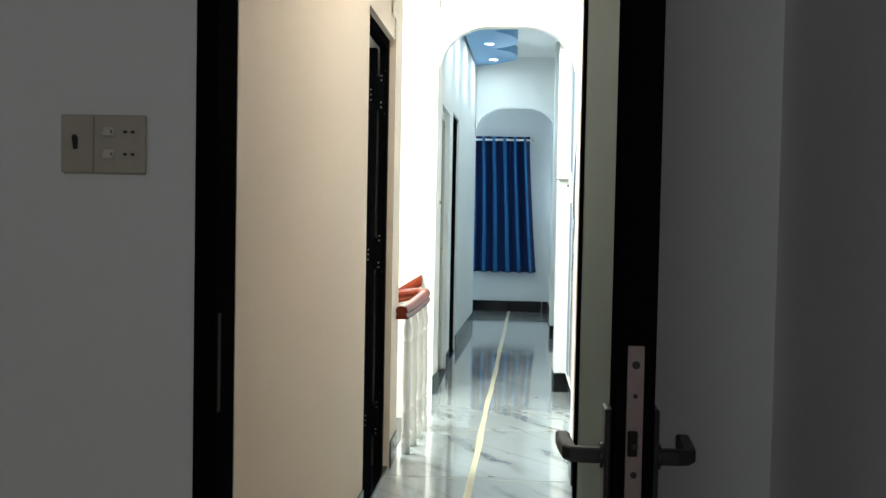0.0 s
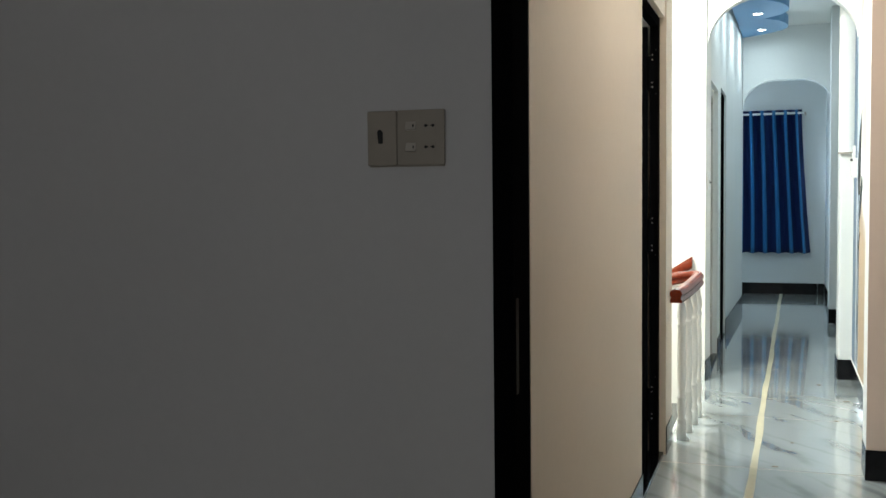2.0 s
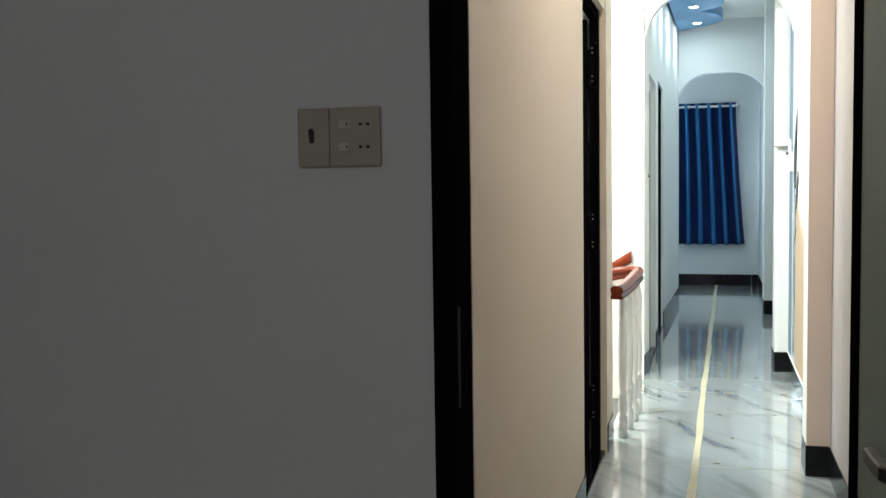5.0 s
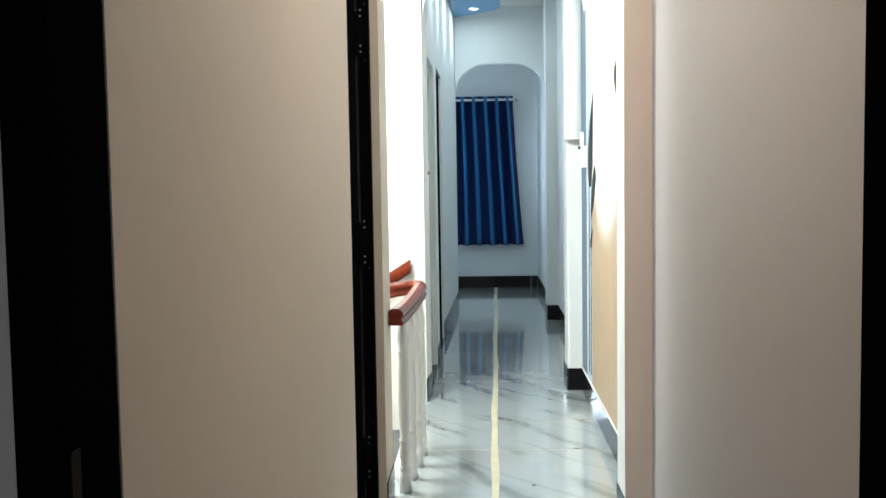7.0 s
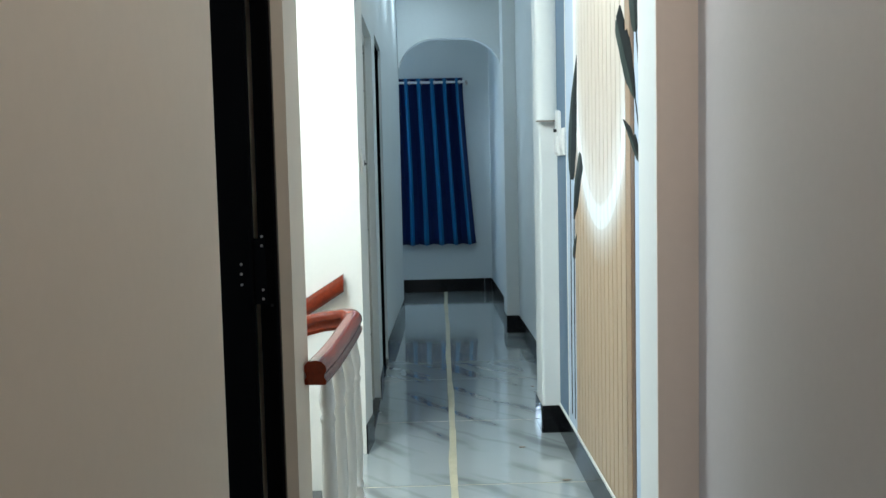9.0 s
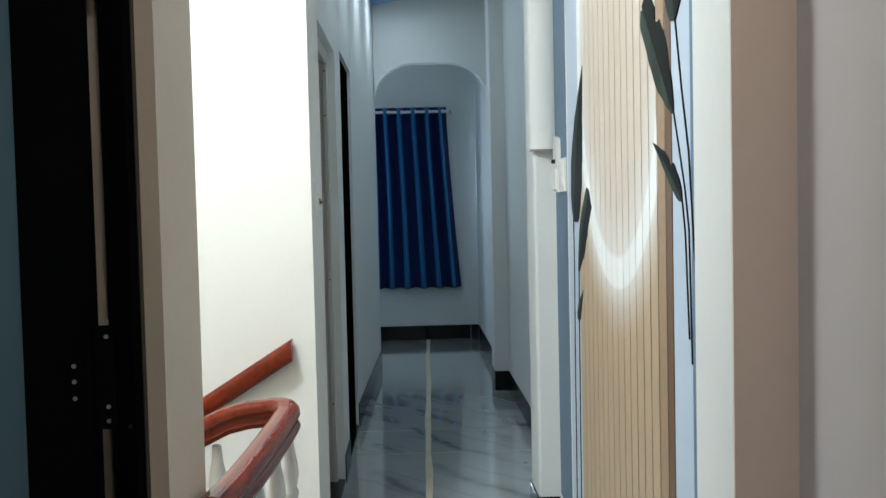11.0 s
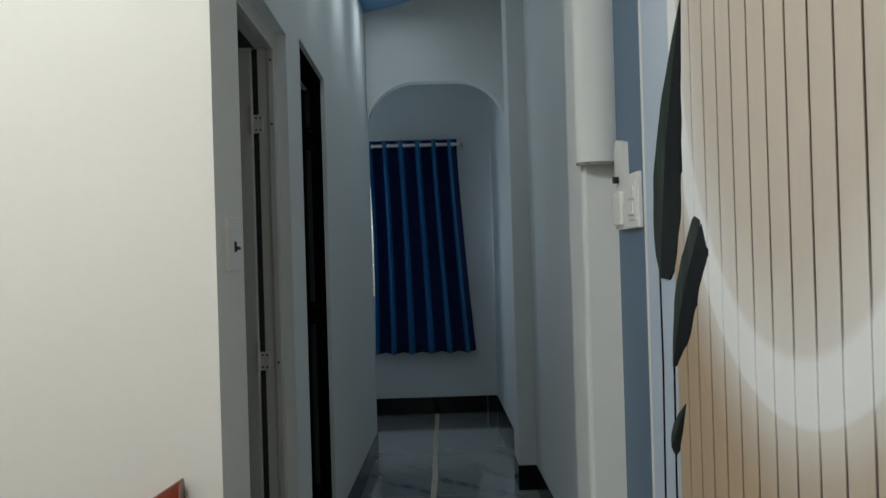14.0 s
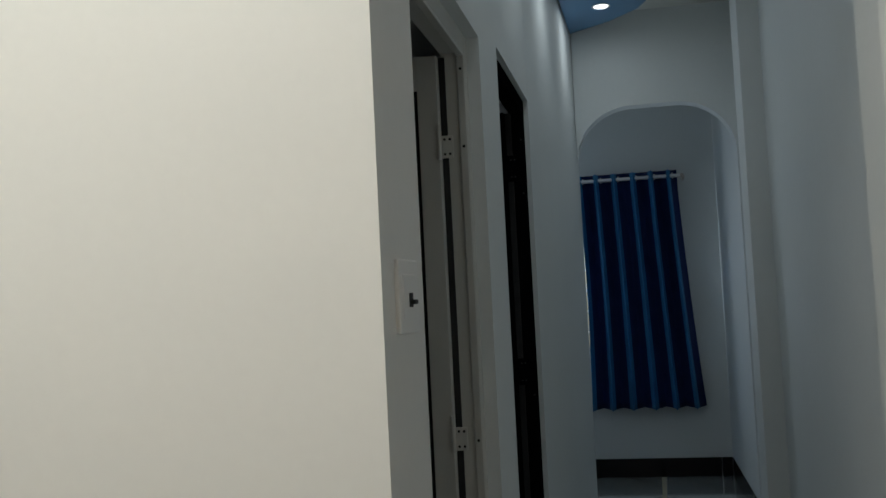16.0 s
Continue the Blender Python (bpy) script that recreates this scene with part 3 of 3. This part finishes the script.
def mural_switches():
    a = thing("wall_switch", "white wall bracket with a dark knob beside the wallpaper", "switch")
    x = R1
    f = part("faceplate", prism([(8.075, 1.385), (8.185, 1.385), (8.185, 1.585), (8.165, 1.605), (8.085, 1.592)], "x", x - 0.016, x + 0.004), WHITE_PLASTIC, a)
    part("cover_lip", boxed(x - 0.024, x - 0.015, 8.09, 8.175, 1.395, 1.475, bevel=0.003), WHITE_PLASTIC, f)
    part("knob", lathe_x(x - 0.030, 8.135, 1.505, 0.0085, 0.016), DARK, f, "dark round knob")
    b = thing("wall_switch", "white double rocker switch on the blue wallpaper edge", "switch")
    f = part("faceplate", boxed(x - 0.011, x + 0.004, 7.945, 8.065, 1.385, 1.512, bevel=0.003), WHITE_PLASTIC, b)
    part("frame", boxed(x - 0.0135, x - 0.010, 7.965, 8.045, 1.403, 1.494, bevel=0.001), WHITE_PLASTIC, f)
    for z in (1.43, 1.467):
        part("rocker", boxed(x - 0.017, x - 0.013, 7.978, 8.032, z - 0.015, z + 0.015, bevel=0.002), WHITE_PLASTIC, f)


mural_switches()


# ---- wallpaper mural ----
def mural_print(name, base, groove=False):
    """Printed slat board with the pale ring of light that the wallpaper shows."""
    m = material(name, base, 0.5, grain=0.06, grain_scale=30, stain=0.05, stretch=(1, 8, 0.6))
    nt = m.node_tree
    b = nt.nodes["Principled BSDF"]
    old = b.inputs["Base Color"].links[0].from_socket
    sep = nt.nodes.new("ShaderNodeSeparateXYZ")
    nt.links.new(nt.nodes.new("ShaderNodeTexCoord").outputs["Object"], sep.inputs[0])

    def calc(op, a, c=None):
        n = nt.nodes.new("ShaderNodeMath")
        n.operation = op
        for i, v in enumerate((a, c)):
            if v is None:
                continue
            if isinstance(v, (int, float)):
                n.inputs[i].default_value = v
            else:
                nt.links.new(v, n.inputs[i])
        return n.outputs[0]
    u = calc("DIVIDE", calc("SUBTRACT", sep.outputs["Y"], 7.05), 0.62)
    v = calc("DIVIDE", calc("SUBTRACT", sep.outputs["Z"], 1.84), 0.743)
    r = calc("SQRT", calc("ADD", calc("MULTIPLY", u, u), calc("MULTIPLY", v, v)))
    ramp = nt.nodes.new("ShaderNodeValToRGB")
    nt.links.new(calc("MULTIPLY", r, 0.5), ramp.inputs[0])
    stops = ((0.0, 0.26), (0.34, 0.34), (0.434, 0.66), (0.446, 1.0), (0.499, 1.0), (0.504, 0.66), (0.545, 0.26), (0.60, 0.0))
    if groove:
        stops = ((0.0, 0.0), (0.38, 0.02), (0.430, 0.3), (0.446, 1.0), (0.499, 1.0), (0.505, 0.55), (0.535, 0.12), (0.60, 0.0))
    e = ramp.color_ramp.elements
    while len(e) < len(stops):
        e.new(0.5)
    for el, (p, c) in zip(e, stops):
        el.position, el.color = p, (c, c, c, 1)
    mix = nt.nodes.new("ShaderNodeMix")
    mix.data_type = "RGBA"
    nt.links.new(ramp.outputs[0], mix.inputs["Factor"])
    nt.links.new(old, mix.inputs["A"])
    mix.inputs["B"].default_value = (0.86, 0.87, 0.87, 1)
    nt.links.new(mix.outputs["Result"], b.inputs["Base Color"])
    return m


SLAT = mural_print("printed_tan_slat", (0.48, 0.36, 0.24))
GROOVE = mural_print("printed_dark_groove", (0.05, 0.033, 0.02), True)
DARK_SLAT = material("printed_shaded_slat", (0.36, 0.245, 0.155), 0.5, grain=0.1)
BROWN_EDGE = material("printed_brown_edge", (0.15, 0.088, 0.05), 0.5, grain=0.1)
PALE_BLUE = material("printed_pale_blue", (0.52, 0.60, 0.72), 0.5, stain=0.05)
SLATE = material("printed_slate_blue", (0.12, 0.19, 0.285), 0.5, stain=0.06)
LEAF = material("printed_leaf", (0.007, 0.009, 0.009), 0.6, spec=0.12, grain=0.5, grain_scale=10, stain=0.5, stain_scale=5, stretch=(1, 3, 1))
LEAF_GREEN = material("printed_leaf_green", (0.040, 0.058, 0.047), 0.6, spec=0.15, grain=0.5, grain_scale=14, stain=0.6, stain_scale=4, stretch=(1, 4, 0.7))

mural = thing("wallpaper_mural", "wallpaper mural with tan slats, pale ring and dark leaves", "mural")
X = R1


def sheet(name, y0, y1, depth, mat, label=""):
    return part(name, boxed(X - depth, X + 0.004, y0, y1, SK + 0.015, CEIL - 0.002), mat, mural, label)


sheet("slate_border", 7.925, 8.226, 0.001, SLATE, "slate blue border")
sheet("white_line", 7.905, 7.925, 0.002, WHITE, "white border line")
sheet("pale_band", 7.668, 7.905, 0.001, PALE_BLUE, "pale blue band")
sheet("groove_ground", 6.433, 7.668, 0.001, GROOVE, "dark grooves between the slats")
sheet("pale_band", 6.285, 6.433, 0.001, PALE_BLUE, "pale blue band")
sheet("slate_border", 5.922, 6.285, 0.0015, SLATE, "slate blue border")
_pitch = 0.0785
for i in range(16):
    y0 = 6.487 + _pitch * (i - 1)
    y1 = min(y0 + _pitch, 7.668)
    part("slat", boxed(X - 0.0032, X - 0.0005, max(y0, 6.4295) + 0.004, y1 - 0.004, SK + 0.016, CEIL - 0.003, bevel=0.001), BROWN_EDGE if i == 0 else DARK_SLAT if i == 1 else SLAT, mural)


def printed_leaf(base, tip, width, lean=0.0, blunt=False, notch=0.0):
    """A long leaf on the wallpaper from its stalk end to its tip, in (y, z), in a pale and a dark half."""
    b, t = Vector(base), Vector(tip)
    along = t - b
    side = Vector((-along.y, along.x)).normalized()
    n = 22
    left, right, rib = [], [], []
    for i in range(n + 1):
        f = i / n
        if blunt:
            w = width * min(1.0, (f / 0.42) ** 0.8) * (1 - 0.30 * f) * (1.0 if f < 0.93 else 1 - ((f - 0.93) / 0.07) ** 2 * 0.75)
        else:
            w = width * 1.12 * math.sin(math.pi * f ** 0.58) ** 0.95
        w *= 1 + 0.03 * math.sin(23 * f) + 0.02 * math.sin(41 * f + 1)
        cut = 1 - 0.55 * max(0.0, 1 - abs(f - notch) / 0.05) if notch else 1.0
        c = b + along * f + side * lean * math.sin(math.pi * f)
        left.append(c + side * w * 0.60 * cut)
        right.append(c - side * w * 0.40)
        rib.append(c)
    leaf = part("leaf", prism([tuple(p) for p in right] + [tuple(p) for p in rib[-2:0:-1]], "x", X - 0.0046, X - 0.0008), LEAF_GREEN, mural, "grey-green printed leaf")
    part("dark_half", prism([tuple(p) for p in rib] + [tuple(p) for p in left[-2:0:-1]], "x", X - 0.0044, X - 0.0008), LEAF, leaf, "dark half of the leaf")


def stalk(points, w=0.0035):
    part("stalk", prism([(y - w / 2, z) for y, z in points] + [(y + w / 2, z) for y, z in points[::-1]], "x", X - 0.0042, X - 0.0008), LEAF, mural, "thin printed stalk")


printed_leaf((7.775, 1.275), (7.555, 1.80), 0.20, -0.03)
printed_leaf((7.695, 1.10), (7.462, 1.378), 0.15, -0.02, True)
printed_leaf((7.727, 0.935), (7.605, 1.04), 0.05)
printed_leaf((6.350, 1.344), (6.60, 1.484), 0.046, 0.008, notch=0.42)
printed_leaf((6.410, 1.535), (6.695, 1.825), 0.16, 0.0, True, notch=0.66)
printed_leaf((6.389, 1.735), (6.53, 2.10), 0.14, 0.01)
stalk([(7.79, 1.31), (7.785, 1.1), (7.80, 0.8), (7.81, 0.2)])
stalk([(7.69, 1.12), (7.70, 0.9), (7.72, 0.2)])
stalk([(6.412, 1.54), (6.331, 1.377), (6.30, 1.285), (6.285, 1.0)])
stalk([(6.392, 1.74), (6.346, 1.585), (6.296, 1.445), (6.255, 1.2), (6.24, 0.9)], 0.0045)
stalk([(6.350, 1.346), (6.328, 1.272), (6.305, 1.05)])

# ---- ceiling panel with downlights ----
panel = tagged(new("ceiling_panel"), "blue lobed ceiling panel with recessed lights", "ceiling panel", kind="structure")
_out = [(L2 + 0.002, 8.4)]
for _x, _y in DOWNLIGHTS[::-1]:
    c = _y - 0.12
    _out += [(-0.25, c - 0.50), (-0.17, c - 0.40), (-0.11, c - 0.24), (-0.082, c - 0.06), (-0.088, c + 0.08), (-0.14, c + 0.24), (-0.30, c + 0.44)]
_out += [(L_END - 0.004, Y_ARCH - 0.002)]
part("board", prism(_out, "z", PANEL_Z, 3.0745), BLUE_PANEL, panel)
for _x, _y in DOWNLIGHTS:
    spot = thing("downlight", "round white recessed downlight, lit, in the blue panel", "downlight", "downlights in the ceiling panel")
    bm = lathe(bmesh.new(), [(0.048, 0.0), (0.052, -0.004), (0.046, -0.006), (0.040, -0.002)], 24, (_x, _y, PANEL_Z))
    part("trim_ring", bm, WHITE_PLASTIC, spot, smooth=True)
    part("lens", lathe(bmesh.new(), [(0.038, -0.0025), (0.038, -0.0065)], 24, (_x, _y, PANEL_Z)), GLOW, spot, "glowing lens")

# ---- window and curtain ----
win = tagged(new("window_1"), "white barred window behind the curtain", "window", kind="structure")
for a, b in ((-0.95, -0.92), (-0.36, -0.33), (-0.05, 0.0)):
    part("window_frame", boxed(a, b, Y_END + 0.02, Y_END + 0.07, 0.95, 2.1), GREY_ALU, win)
for a, b in ((0.95, 1.0), (2.05, 2.1)):
    part("window_frame", boxed(-0.92, -0.05, Y_END + 0.02, Y_END + 0.07, a, b), GREY_ALU, win)
for i in range(6):
    part("bar", boxed(-0.95, 0.0, Y_END + 0.004, Y_END + 0.016, 1.1 + 0.16 * i, 1.112 + 0.16 * i), WHITE_PLASTIC, win)


def window_curtain():
    cloth = thing("curtain", "navy pleated eyelet curtain, light on its fold crests put into colour", "curtain")
    bm = bmesh.new()
    n, rows = 150, 26
    grid = []
    for j in range(rows + 1):
        f = j / rows
        z = 2.295 - f * (2.295 - 0.525)
        row = []
        for i in range(n + 1):
            u = i / n
            x0, x1 = -0.622 + 0.018 * f + 0.016 * math.sin(math.pi * f), 0.108 + 0.118 * f ** 1.3
            x = x0 + (x1 - x0) * u
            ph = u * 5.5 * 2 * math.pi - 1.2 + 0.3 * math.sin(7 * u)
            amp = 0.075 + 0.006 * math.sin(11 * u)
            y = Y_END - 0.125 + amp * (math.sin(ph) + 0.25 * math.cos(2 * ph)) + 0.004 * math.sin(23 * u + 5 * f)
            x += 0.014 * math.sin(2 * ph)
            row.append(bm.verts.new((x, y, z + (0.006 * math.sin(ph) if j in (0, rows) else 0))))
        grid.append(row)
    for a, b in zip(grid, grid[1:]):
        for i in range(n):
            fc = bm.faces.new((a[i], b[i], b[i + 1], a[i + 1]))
            # fold crests take the lighter blue, valleys stay navy, as if lit
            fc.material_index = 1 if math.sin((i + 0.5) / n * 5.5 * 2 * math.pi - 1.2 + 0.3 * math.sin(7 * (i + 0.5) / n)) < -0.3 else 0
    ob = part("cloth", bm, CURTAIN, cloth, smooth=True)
    ob.data.materials.append(CURTAIN_CREST)
    ob.modifiers.new("thickness", "SOLIDIFY").thickness = 0.003
    rod = thing("curtain_rod", "thin silver curtain rod on a wall bracket", "curtain rod")
    bm = prism(arc(Y_END - 0.125, 2.25, 0.014, 0.014, 0, 360, 12)[:-1], "x", -0.95, 0.125)
    part("tube", bm, CHROME, rod)
    part("finial", boxed(0.125, 0.15, Y_END - 0.14, Y_END - 0.11, 2.235, 2.265, bevel=0.008), STEEL, rod)
    part("bracket", boxed(0.135, 0.155, Y_END - 0.125, Y_END, 2.225, 2.245, bevel=0.003), STEEL, rod)
    for k in range(6):
        u = (k + 0.19) / 5.5
        x = -0.625 + 0.733 * u
        part("eyelet", prism(arc(Y_END - 0.125, 2.25, 0.022, 0.022, 0, 360, 14)[:-1], "x", x - 0.004, x + 0.004), CHROME, cloth, "silver eyelet ring")


window_curtain()

# ---- floor tiles ----
MARBLE = material("white_marble_tile", (0.385, 0.415, 0.415), 0.08, coat=0.85, stain=0.06, stain_scale=2.0)


def marble_veins(m):
    nt = m.node_tree
    b = nt.nodes["Principled BSDF"]
    old = b.inputs["Base Color"].links[0].from_socket
    co = nt.nodes.new("ShaderNodeTexCoord").outputs["Object"]
    last = old
    for angle, scale, amount, lo, hi in ((-32, 0.95, 0.26, 0.55, 1.0), (-32, 0.95, 0.58, 0.91, 1.0), (-40, 1.6, 0.28, 0.92, 1.0)):
        mp = nt.nodes.new("ShaderNodeMapping")
        mp.inputs["Rotation"].default_value = (0, 0, radians(angle))
        nt.links.new(co, mp.inputs[0])
        wave = nt.nodes.new("ShaderNodeTexWave")
        wave.inputs["Scale"].default_value, wave.inputs["Distortion"].default_value = scale, 3.5
        wave.inputs["Detail"].default_value, wave.inputs["Detail Scale"].default_value = 4, 1.2
        nt.links.new(mp.outputs[0], wave.inputs["Vector"])
        rng = nt.nodes.new("ShaderNodeMapRange")
        rng.inputs["From Min"].default_value, rng.inputs["From Max"].default_value = lo, hi
        rng.inputs["To Min"].default_value, rng.inputs["To Max"].default_value = 0, amount
        nt.links.new(wave.outputs["Fac"], rng.inputs["Value"])
        brk = nt.nodes.new("ShaderNodeTexNoise")
        brk.inputs["Scale"].default_value = 2.5
        nt.links.new(co, brk.inputs["Vector"])
        mul = nt.nodes.new("ShaderNodeMath")
        mul.operation = "MULTIPLY"
        gap = nt.nodes.new("ShaderNodeMapRange")
        gap.inputs["From Min"].default_value, gap.inputs["From Max"].default_value = 0.38, 0.58
        nt.links.new(brk.outputs["Fac"], gap.inputs["Value"])
        nt.links.new(rng.outputs[0], mul.inputs[0]), nt.links.new(gap.outputs[0], mul.inputs[1])
        mix = nt.nodes.new("ShaderNodeMix")
        mix.data_type = "RGBA"
        nt.links.new(mul.outputs[0], mix.inputs["Factor"])
        nt.links.new(last, mix.inputs["A"])
        mix.inputs["B"].default_value = (0.14, 0.15, 0.155, 1)
        last = mix.outputs["Result"]
    nt.links.new(last, b.inputs["Base Color"])


marble_veins(MARBLE)
MARBLE.node_tree.nodes["Principled BSDF"].inputs["Coat Roughness"].default_value = 0.07
TAPE = material("yellowed_tape", (0.47, 0.43, 0.30), 0.6, grain=0.15, grain_scale=60, stain=0.2, stain_scale=6)
tiles = tagged(new("floor_tiles"), "glossy white marble floor tiles with grey veins", "floor", kind="structure")


def seam(y):
    return -0.3545 + 0.01628 * y


ROWS_Y = [3.03, 4.66, 5.78, 6.89, 7.45, 8.52, 9.57, 10.12, 11.24, 12.36, 13.2, 14.1]
for y0, y1 in zip(ROWS_Y, ROWS_Y[1:]):
    a, b = y0 + 0.0045, y1 - 0.0045
    LT = -0.69 if y1 < 7 else -0.66
    for k, pts in enumerate(([(LT, a), (seam(a) - 0.0015, a), (seam(b) - 0.0015, b), (LT, b)], [(seam(a) + 0.0015, a), (R2, a), (R2, b), (seam(b) + 0.0015, b)])):
        part("tile", prism(pts, "z", -0.012, 0.0), MARBLE, tiles)
structure("floor_recess", boxed(-1.0, -0.66, 12.5, 14.1, -0.1, -0.002), MARBLE, "white marble floor beside the window", "floor")

tape = thing("floor_tape", "yellowed paper tape stuck along the floor joint", "tape")
_pl, _pr = [], []
for i in range(90):
    y = 3.1 + (14.07 - 3.1) * i / 89
    x = seam(y) + 0.003 * math.sin(y * 2.3) + 0.0015 * math.sin(y * 7.1)
    w = 0.0165 + 0.0015 * math.sin(y * 5.0) + 0.0015 * random.uniform(-1, 1)
    _pl.append((x - w, y)), _pr.append((x + w, y))
part("strip", prism(_pl + _pr[::-1], "z", 0.0, 0.0012), TAPE, tape)

# specks of dirt on the tiles
DIRT = material("brown_dirt", (0.20, 0.15, 0.10), 0.8, grain=0.3)
for _x, _y, _r in ((-0.165, 5.83, 0.008), (-0.08, 6.32, 0.006), (0.16, 6.9, 0.008), (0.105, 7.99, 0.009), (0.246, 7.474, 0.011), (0.30, 9.3, 0.007)):
    speck = thing("dirt_speck", "small brown speck of dirt on the marble floor", "dirt", "specks on the floor", (_x, _y, 0.0))
    outline = [(_r * (1.6 + random.uniform(-0.5, 0.5)) * math.cos(a), _r * (0.8 + random.uniform(-0.3, 0.3)) * math.sin(a)) for a in [i * math.pi / 5 for i in range(10)]]
    part("crumb", prism(outline, "z", 0.0, 0.003), DIRT, speck)
